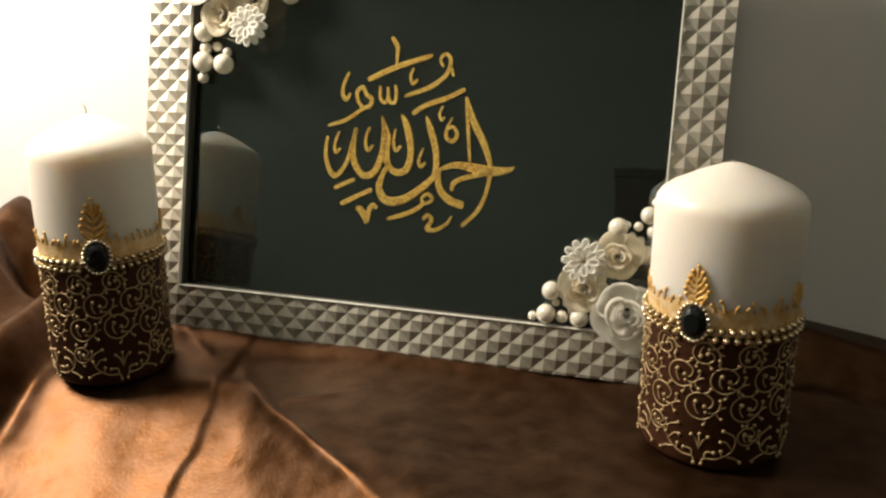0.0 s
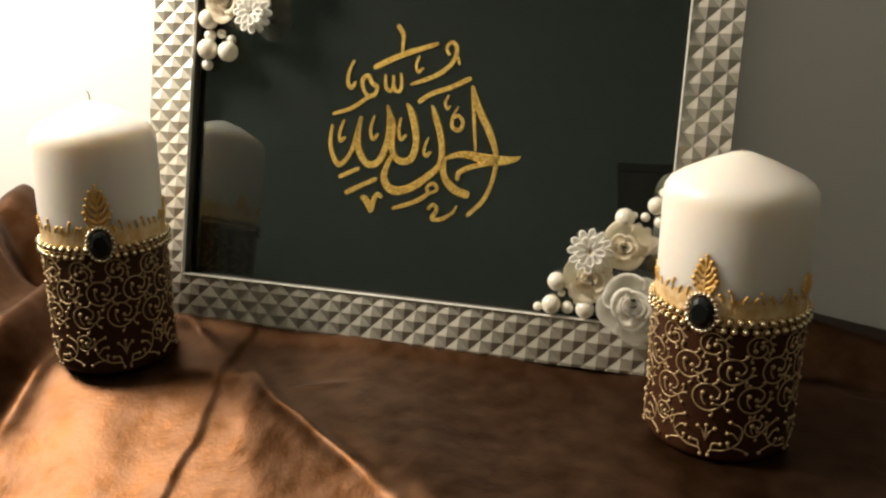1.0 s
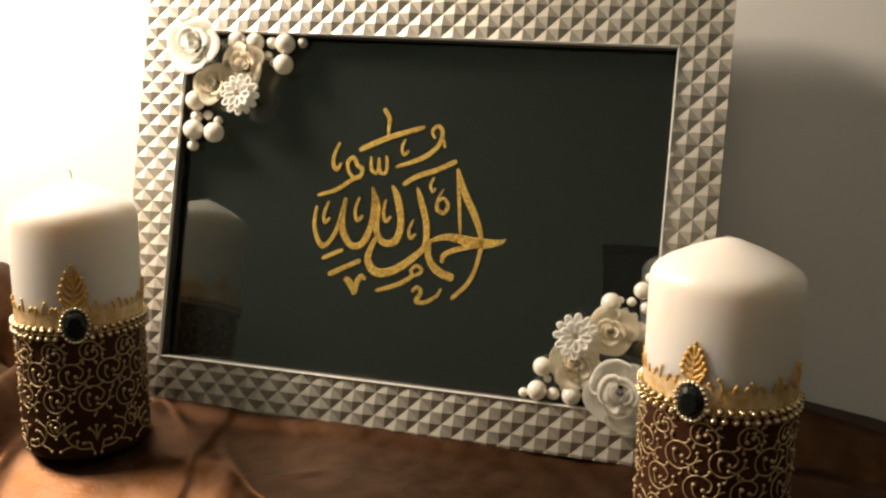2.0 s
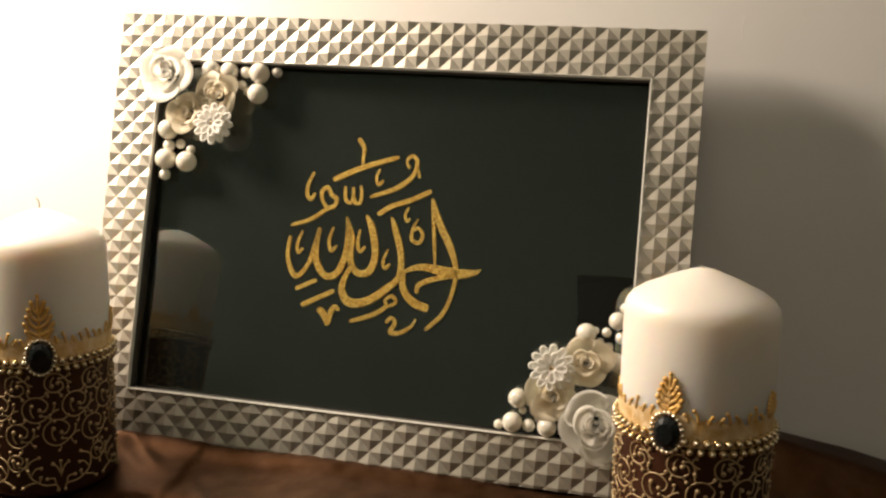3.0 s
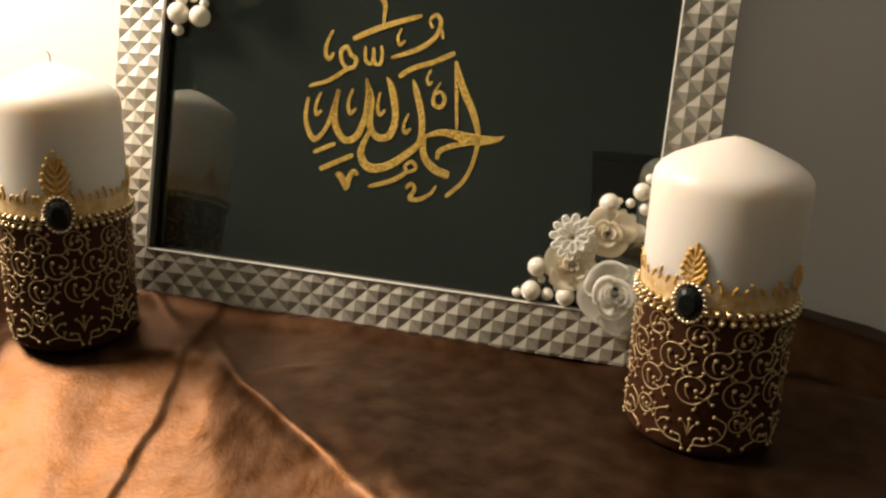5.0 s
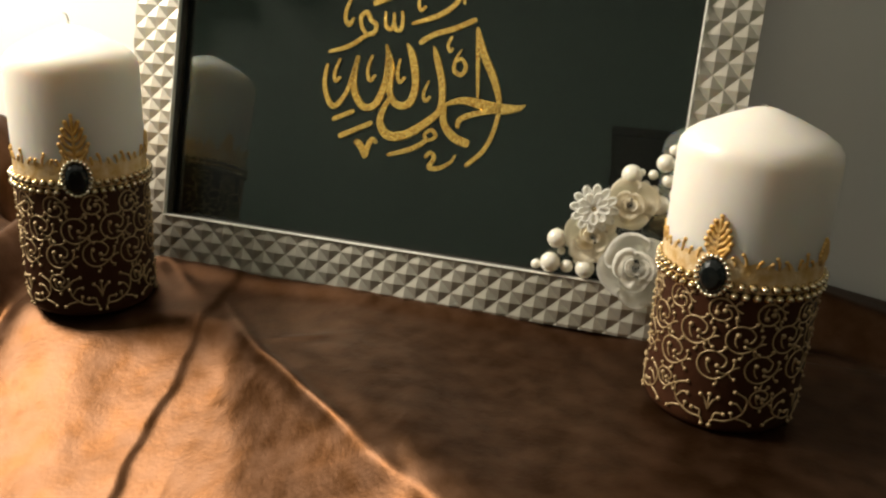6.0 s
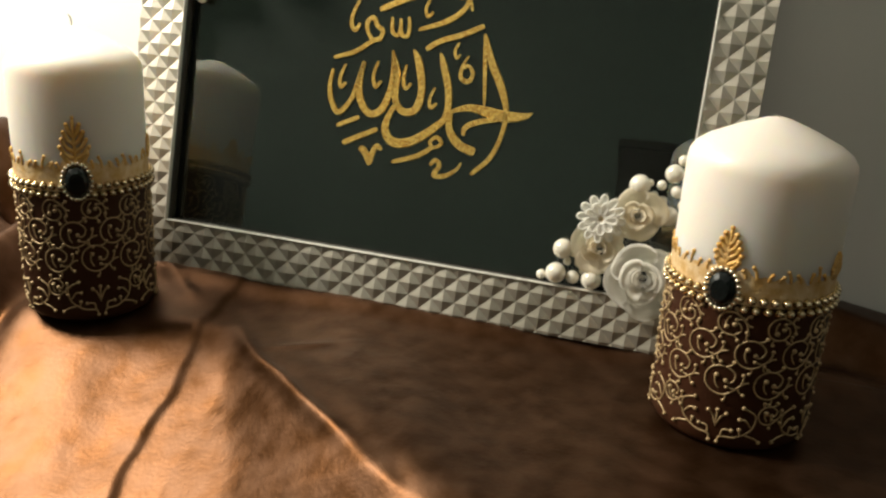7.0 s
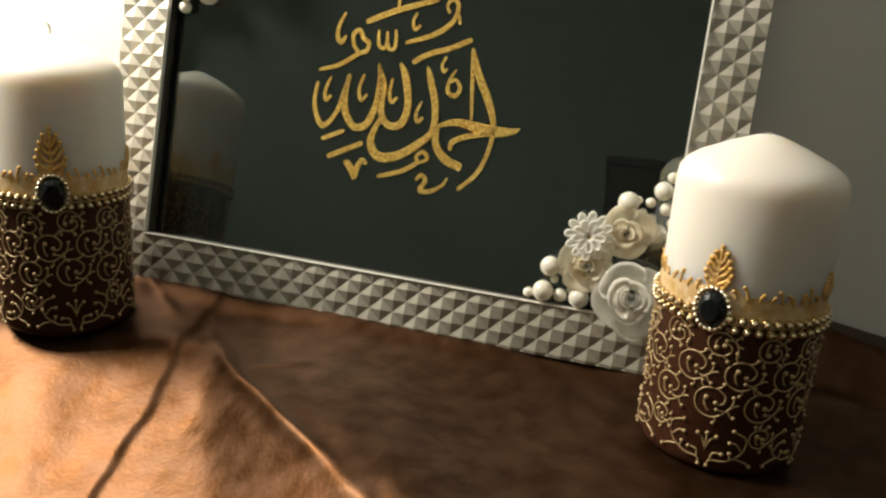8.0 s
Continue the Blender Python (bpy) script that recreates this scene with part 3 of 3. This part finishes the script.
def rose(name, x, z, r, mat, label, lift, seed, squeeze=1.0):
    """A ribbon rose: cupped petals in widening whorls round a tight coiled bud."""
    rnd = random.Random(seed)
    bud = bmesh.new()
    turns, n = 2.2, 44
    rows = []
    for k in range(n + 1):
        a = turns * 2 * math.pi * k / n
        rad = r * (0.03 + 0.15 * k / n)
        h = r * (0.60 - 0.05 * k / n)
        px, pz = rad * math.cos(a), rad * math.sin(a)
        rows.append([bud.verts.new((px, -0.1 * r, pz)), bud.verts.new((px * 0.95, -h, pz * 0.95)), bud.verts.new((px * 1.12, -h * 0.99, pz * 1.12))])
    for a, b in zip(rows, rows[1:]):
        for j in range(2):
            bud.faces.new((a[j], a[j + 1], b[j + 1], b[j]))
    bmesh.ops.solidify(bud, geom=bud.faces[:], thickness=0.0003)
    flower = part(name, bud, mat, frame_thing, label, True)
    flower.location = (x / 1000, lift, z / 1000)
    for count, half, r_in, r_out, h_in, h_rim in ((2, 80, 0.13, 0.32, 0.10, 0.62), (3, 66, 0.22, 0.60, 0.06, 0.55), (4, 60, 0.28, 1.05, 0.02, 0.40)):
        me = mesh_of("petal", petal_bm(radians(half), r * r_in, r * r_out, r * h_in, r * h_rim, r * 0.07), mat, True)
        spin = rnd.uniform(0, 360)
        for k in range(count):
            a = spin + 360 * k / count + rnd.uniform(-8, 8)
            m = pose(rnd.uniform(-0.05, 0.05) * r, 0, rnd.uniform(-0.05, 0.05) * r, 0, a, 0) @ pose(0, 0, 0, rnd.uniform(-9, 5), 0, rnd.uniform(-5, 5))
            share("petal", me, Matrix.Diagonal((1, 1, squeeze, 1)) @ m @ Matrix.Scale(rnd.uniform(0.95, 1.04), 4), flower)
    return flower


def daisy(x, z, r, label, lift):
    """A lace daisy: two whorls of looped petals with a small sparkling heart."""
    heart = bmesh.new()
    bmesh.ops.create_uvsphere(heart, u_segments=14, v_segments=8, radius=r * 0.17)
    flower = part("daisy", heart, STONE, frame_thing, label, True)
    flower.location = (x / 1000, lift, z / 1000)
    for count, reach, wide, y, spin in ((12, 1.0, 0.37, 0.001, 0), (9, 0.68, 0.34, -0.0016, 12)):
        bm = bmesh.new()
        loop = []
        for k in range(16):
            a = 2 * math.pi * k / 16
            loop.append((r * wide * 0.5 * math.sin(a) * (0.72 - 0.38 * math.cos(a)), r * (0.16 + (reach - 0.16) * (0.5 - 0.5 * math.cos(a)))))
        ring = []
        for k, (px, pz) in enumerate(loop):
            a, b = loop[k - 1], loop[(k + 1) % 16]
            t = Vector((b[0] - a[0], b[1] - a[1])).normalized()
            nrm = Vector((-t.y, t.x))
            w = r * 0.062
            ring.append([bm.verts.new((px + nrm.x * w * math.cos(q), w * 0.9 * math.sin(q), pz + nrm.y * w * math.cos(q))) for q in (0, 1.26, 2.51, 3.77, 5.03)])
        for k in range(16):
            a, b = ring[k], ring[(k + 1) % 16]
            for j in range(5):
                bm.faces.new((a[j], a[(j + 1) % 5], b[(j + 1) % 5], b[j]))
        film = [bm.verts.new((px * 0.9, 0.0004, pz)) for px, pz in loop]
        bm.faces.new(film)
        me = mesh_of("petal", bm, WHITE, True)
        for k in range(count):
            share("petal", me, pose(0, y, 0, 0, spin + 360 * k / count, 0) @ pose(0, 0, 0, 10 if reach < 1 else 3, 0, 0), flower)


rose("rose", 264.8, 43.0, 13.2 / 1000, IVORY, "cream ribbon rose with folded petals", 0.002, 3)
rose("rose", 247.7, 23.4, 13.6 / 1000, IVORY, "cream ribbon rose tucked under the daisy", 0.002, 5)
rose("rose", 272.3, 12.0, 18.0 / 1000, WHITE, "large white organza rose with layered petals", -0.003, 8, 1.10)
daisy(246.9, 39.0, 12.2 / 1000, "white lace daisy with a sparkling heart", -0.007)
rose("rose", 10.0, 186.5, 16.6 / 1000, WHITE, "large white organza rose with layered petals", -0.003, 11)
rose("rose", 39.9, 176.8, 13.5 / 1000, IVORY, "cream ribbon rose with folded petals", 0.001, 13)
rose("rose", 21.8, 164.3, 12.5 / 1000, IVORY, "cream ribbon rose with folded petals", 0.001, 17)
daisy(40.8, 158.7, 11.8 / 1000, "white lace daisy with a sparkling heart", -0.007)


# ---- candles ----
def tube_on(bm, points, radius, lift, thick, sides=5):
    """A raised line of paint: (angle in radians, height) points laid on a cylinder, with rounded ends."""
    line = spline(points, 5)
    rings = []
    last = len(line) - 1
    for k, (a, h) in enumerate(line):
        p0, p1 = line[max(k - 1, 0)], line[min(k + 1, last)]
        t = Vector(((p1[0] - p0[0]) * radius, p1[1] - p0[1]))
        t = t.normalized() if t.length > 1e-9 else Vector((1, 0))
        n = Vector((-t.y, t.x))
        w = thick * (0.6 if k in (0, last) else 1.0)
        ring = []
        for q in range(sides):
            c, s = math.cos(2 * math.pi * q / sides), math.sin(2 * math.pi * q / sides)
            aa, hh, rr = a + n.x * w * c / radius, h + n.y * w * c, radius + lift + w * 0.8 * s
            ring.append(bm.verts.new((rr * math.sin(aa), -rr * math.cos(aa), hh)))
        rings.append(ring)
    for a, b in zip(rings, rings[1:]):
        for q in range(sides):
            bm.faces.new((a[q], a[(q + 1) % sides], b[(q + 1) % sides], b[q]))
    bm.faces.new(rings[0])
    bm.faces.new(rings[-1])


BALL_RINGS = [[(math.sin(p) * math.cos(q), math.sin(p) * math.sin(q), math.cos(p)) for q in (0, 1.047, 2.094, 3.142, 4.189, 5.236)] for p in (0.65, 1.25, 1.9, 2.5)]


def dot_on(bm, a, h, radius, r):
    """A round drop of paint on the cylinder."""
    cx, cy = (radius + r * 0.3) * math.sin(a), -(radius + r * 0.3) * math.cos(a)
    rings = [[bm.verts.new((cx + r * x, cy + r * y, h + r * z)) for x, y, z in ring] for ring in BALL_RINGS]
    for u, v in zip(rings, rings[1:]):
        for q in range(6):
            bm.faces.new((u[q], u[(q + 1) % 6], v[(q + 1) % 6], v[q]))
    bm.faces.new(rings[0])
    bm.faces.new(rings[-1])


def scroll(bm, a0, h0, size, radius, flip=1, lean=0.0):
    """An open ring that curls in to a bud, with a comma inside it and a budded stem to the next ring; size is the ring's radius."""
    ca, sa = math.cos(lean), math.sin(lean)

    def at(u, v):
        return (a0 + (u * ca - v * sa) * size / radius, h0 + flip * (u * sa + v * ca) * size)
    th = 0.00042
    ring = [(math.cos(radians(d)), math.sin(radians(d))) for d in (38, 75, 115, 155, 195, 235, 275, 310)]
    tubes = [[(0.30, 0.02), (0.46, -0.12), (0.72, -0.02), (0.86, 0.30), *ring[0:1], *ring[1:], (1.00, -0.42), (1.42, -0.06), (1.72, 0.02)],
             [(-0.28, 0.32), (-0.38, 0.05), (-0.28, -0.35), (-0.08, -0.62)],
             [(0.92, -0.50), (0.62, -0.48), (0.38, -0.42)], [(1.20, -0.26), (1.36, 0.22), (1.34, 0.52)],
             [(-0.42, 0.91), (-0.62, 1.12), (-0.60, 1.36)], [(0.26, 0.97), (0.56, 1.10), (0.72, 1.34)],
             [(0.30, -0.95), (0.36, -1.18), (0.24, -1.36)], [(1.05, -0.40), (1.18, -0.72), (1.40, -0.86)]]
    for l in tubes:
        tube_on(bm, [at(*p) for p in l], radius, 0.0001, th)
    for p, r in (((0.30, 0.02), 0.00105), ((-0.28, 0.32), 0.00115), ((0.38, -0.42), 0.00085), ((1.34, 0.52), 0.0009), ((-0.60, 1.36), 0.0008), ((0.72, 1.34), 0.0009),
                 ((0.24, -1.36), 0.0008), ((1.40, -0.86), 0.0009)):
        dot_on(bm, *at(*p), radius, r)


def heart(bm, a0, h0, size, radius):
    """Two mirrored tendrils that meet at the foot with a small three-lobed sprig between them."""
    th = 0.00046
    for f in (-1, 1):
        def at(u, v, f=f):
            return (a0 + f * u * size / radius, h0 + v * size)
        for l in ([(0.10, 0.0), (0.16, 0.16), (0.50, 0.20), (0.86, 0.45), (0.92, 0.85), (0.60, 1.05)], [(0.16, 0.16), (0.20, 0.36), (0.40, 0.38)],
                  [(0.70, 0.30), (0.96, 0.22), (1.10, 0.12)], [(0.86, 0.50), (0.70, 0.70), (0.55, 0.72)], [(0.62, 0.26), (0.58, 0.44)]):
            tube_on(bm, [at(*p) for p in l], radius, 0.0001, th)
        for p in ((0.60, 1.05), (0.40, 0.38), (1.10, 0.12), (0.55, 0.72), (0.58, 0.44), (0.10, 0.0)):
            dot_on(bm, *at(*p), radius, 0.00095)
        tube_on(bm, [at(0, 0.45), at(0.10, 0.70), at(0.22, 0.82)], radius, 0.0001, th)
        dot_on(bm, *at(0.22, 0.82), radius, 0.0010)
    tube_on(bm, [(a0, h0 + 0.40 * size), (a0, h0 + 0.85 * size)], radius, 0.0001, th)
    dot_on(bm, a0, h0 + 0.88 * size, radius, 0.0010)


def candle(x, y, z, radius, height, face, label, seed, tall, wick_up, crown):
    """A pillar candle: ivory wax above, dark painted foot with raised scrolls, stone trim, gold lace and an oval gem at the angle face."""
    rnd = random.Random(seed)
    thing = new("pillar_candle")
    thing.location, thing.scale = (x, y, z), (1, 1, tall)
    tagged(thing, label, "candle", "pair of decorated candles")
    band = 0.0665
    body = lathe(bmesh.new(), [(0, 0.001), (radius - 0.006, 0.001), (radius - 0.001, 0.006), (radius, 0.012), (radius, 0.05), (radius, 0.09), (radius, height - 0.010),
                               (radius - 0.0006, height - 0.0060), (radius - 0.0028, height - 0.0028), (radius - 0.0070, height + 0.0002), (radius * 0.45, height + 0.0055),
                               (radius * 0.16, height + 0.0092), (radius * 0.05, height + 0.0100), (0, height + 0.0098)], 96)
    part("wax_body", body, WAX, thing, "smooth ivory wax with a domed top", True)
    wick = bmesh.new()
    r, line = 0.0006, [(0, 0, height + 0.009), (0.0004 * wick_up, 0, height + 0.0095 + 0.0025 * wick_up), (-0.0006 * wick_up, 0.0004, height + 0.0098 + 0.0045 * wick_up), (-0.0018, 0.0002, height + 0.010 + 0.0052 * wick_up)]
    rings = [[wick.verts.new((px + r * math.cos(q), py + r * math.sin(q), pz)) for q in (0, 1.05, 2.09, 3.14, 4.19, 5.24)] for px, py, pz in line]
    for a, b in zip(rings, rings[1:]):
        for q in range(6):
            wick.faces.new((a[q], a[(q + 1) % 6], b[(q + 1) % 6], b[q]))
    wick.faces.new(rings[-1])
    part("wick", wick, WICK, thing, "short white cotton wick")
    skin = radius + 0.0004
    foot = lathe(bmesh.new(), [(0, 0), (skin - 0.0055, 0.0), (skin - 0.0022, 0.0012), (skin - 0.0007, 0.0036), (skin, 0.0075), (skin, band)], 96)
    part("painted_foot", foot, DARKPAINT, thing, "dark brown painted lower half", True)
    # raised scrolls
    orn = bmesh.new()
    count = int(2 * math.pi * skin / 0.0186)
    for row, h0 in enumerate((0.0330, 0.0458, 0.0578)):
        for k in range(count):
            a = face + (k + 0.5 * (row % 2) + 0.3) * 2 * math.pi / count
            top = row == 2
            scroll(orn, a, h0 + rnd.uniform(-0.0006, 0.0006), (0.0048 if top else 0.0062) * rnd.uniform(0.95, 1.05), skin, -1 if top else 1, rnd.uniform(-0.12, 0.12))
    for k in range(5):
        heart(orn, face + 2 * math.pi * k / 5 + 0.20, 0.0046, 0.0165, skin)
        scroll(orn, face + 2 * math.pi * (k + 0.5) / 5 + 0.18, 0.0190, 0.0042, skin)
    part("scroll_ornament", orn, HENNA, thing, "raised bronze scrolls of paint", True)
    # gold lace above the stones
    lace = bmesh.new()
    n = 240
    lo, hi = [], []
    for k in range(n):
        a = 2 * math.pi * k / n
        off = math.remainder(a - face, 2 * math.pi)
        top = 0.0772 + 0.0018 * abs(math.sin(a * 11)) + 0.0012 * math.sin(a * 29 + seed) + 0.28 * crown * math.exp(-(off / 0.10) ** 2) + 0.003 * math.exp(-(off / 0.28) ** 2)
        for ring, h in ((lo, band - 0.0005), (hi, top)):
            ring.append(lace.verts.new(((radius + 0.00025) * math.sin(a), -(radius + 0.00025) * math.cos(a), h)))
    for k in range(n):
        j = (k + 1) % n
        lace.faces.new((lo[k], lo[j], hi[j], hi[k]))
    part("gold_band", lace, BANDPAINT, thing, "gold painted band on the wax", True)

    def sprig(a0, h0, s):
        bm = bmesh.new()
        for lvl, (v, u) in enumerate(((-0.05, 0.26), (0.10, 0.30), (0.26, 0.25), (0.42, 0.20), (0.58, 0.13))):
            for f in (-1, 1):
                tube_on(bm, [(a0, h0 + v * s), (a0 + f * u * 0.6 * s / radius, h0 + (v + 0.10) * s), (a0 + f * u * s / radius, h0 + (v + 0.27) * s)], radius, 0.0001, 0.0012)
                dot_on(bm, a0 + f * u * s / radius, h0 + (v + 0.27) * s, radius, 0.0012)
        tube_on(bm, [(a0, h0 - 0.1 * s), (a0, h0 + 0.5 * s), (a0, h0 + s)], radius, 0.0002, 0.0009)
        dot_on(bm, a0, h0 + s, radius, 0.0010)
        part("gold_sprig", bm, GOLDPAINT, thing, "raised gold leafy sprig", True)

    sprig(face, 0.0795, crown)
    sprig(face + 1.48, 0.0775, 0.0100)
    for k in range(46):
        a = face + 0.24 + k * (2 * math.pi - 0.48) / 45
        rise = 0.0026 + 0.0022 * (k % 3 == 1) + rnd.uniform(0, 0.0014)
        bend = rnd.choice((-1, 1)) * rnd.uniform(0.02, 0.06)
        bm = bmesh.new()
        tube_on(bm, [(a, 0.0770), (a + bend * 0.3, 0.0770 + rise * 0.6), (a + bend, 0.0770 + rise)], radius, 0.0002, 0.0007)
        dot_on(bm, a + bend, 0.0770 + rise, radius, 0.0009)
        part("gold_bud", bm, GOLDPAINT, thing, "", True)
    # two rows of set stones
    setting = bmesh.new()
    lathe(setting, [(0.0019, 0.0), (0.0019, 0.0008), (0.0014, 0.0012), (0.0, 0.0012)], 8)
    smesh = mesh_of("stone_setting", setting, GOLD, True)
    st = bmesh.new()
    lathe(st, [(0.0014, 0.0009), (0.00135, 0.0016), (0.0009, 0.0024), (0.0, 0.0027)], 8)
    gmesh = mesh_of("rhinestone", st, STONE, True)
    count = 48
    for row, h in enumerate((0.0648, 0.0689)):
        for k in range(count):
            a = 2 * math.pi * (k + 0.5 * row) / count
            if abs(math.remainder(a - face, 2 * math.pi)) < 0.19:
                continue
            m = Matrix.Translation((skin * math.sin(a), -skin * math.cos(a), h)) @ Matrix.Rotation(a, 4, "Z") @ Matrix.Rotation(radians(90), 4, "X")
            cup = share("stone_setting", smesh, m, thing)
            share("rhinestone", gmesh, Matrix.Identity(4), cup)
    # oval gem with its beads
    gem = bmesh.new()
    lathe(gem, [(1.0, 0.0), (1.0, 0.25), (0.86, 0.55), (0.62, 0.80), (0.0, 0.84)], 14)
    bmesh.ops.scale(gem, vec=(0.0057, 0.0074, 0.0042), verts=gem.verts)
    gob = part("gem", gem, GEM, thing, "faceted oval black gem")
    gm = Matrix.Translation(((skin + 0.0004) * math.sin(face), -(skin + 0.0004) * math.cos(face), 0.0715)) @ Matrix.Rotation(face, 4, "Z") @ Matrix.Rotation(radians(90), 4, "X")
    gob.matrix_basis = gm
    bead = ball(0.00115, BEAD, "bead", 10, 6)
    for k in range(22):
        q = 2 * math.pi * k / 22
        share("bead", bead, Matrix.Translation((0.0068 * math.cos(q), 0.0085 * math.sin(q), 0.0008 - 0.0006 * math.cos(q) ** 2)), gob)
    return thing


candle(0.3153, -0.0530, 0.0002, 0.0332, 0.1265, radians(-24), "ivory pillar candle with scrolled dark foot beside the white roses", 1, 1.0, 0.15, 0.0170)
candle(-0.0184, -0.0444, 0.0012, 0.0323, 0.1285, radians(32), "ivory pillar candle with scrolled dark foot on the folded cloth", 2, 1.06, 1.0, 0.0215)
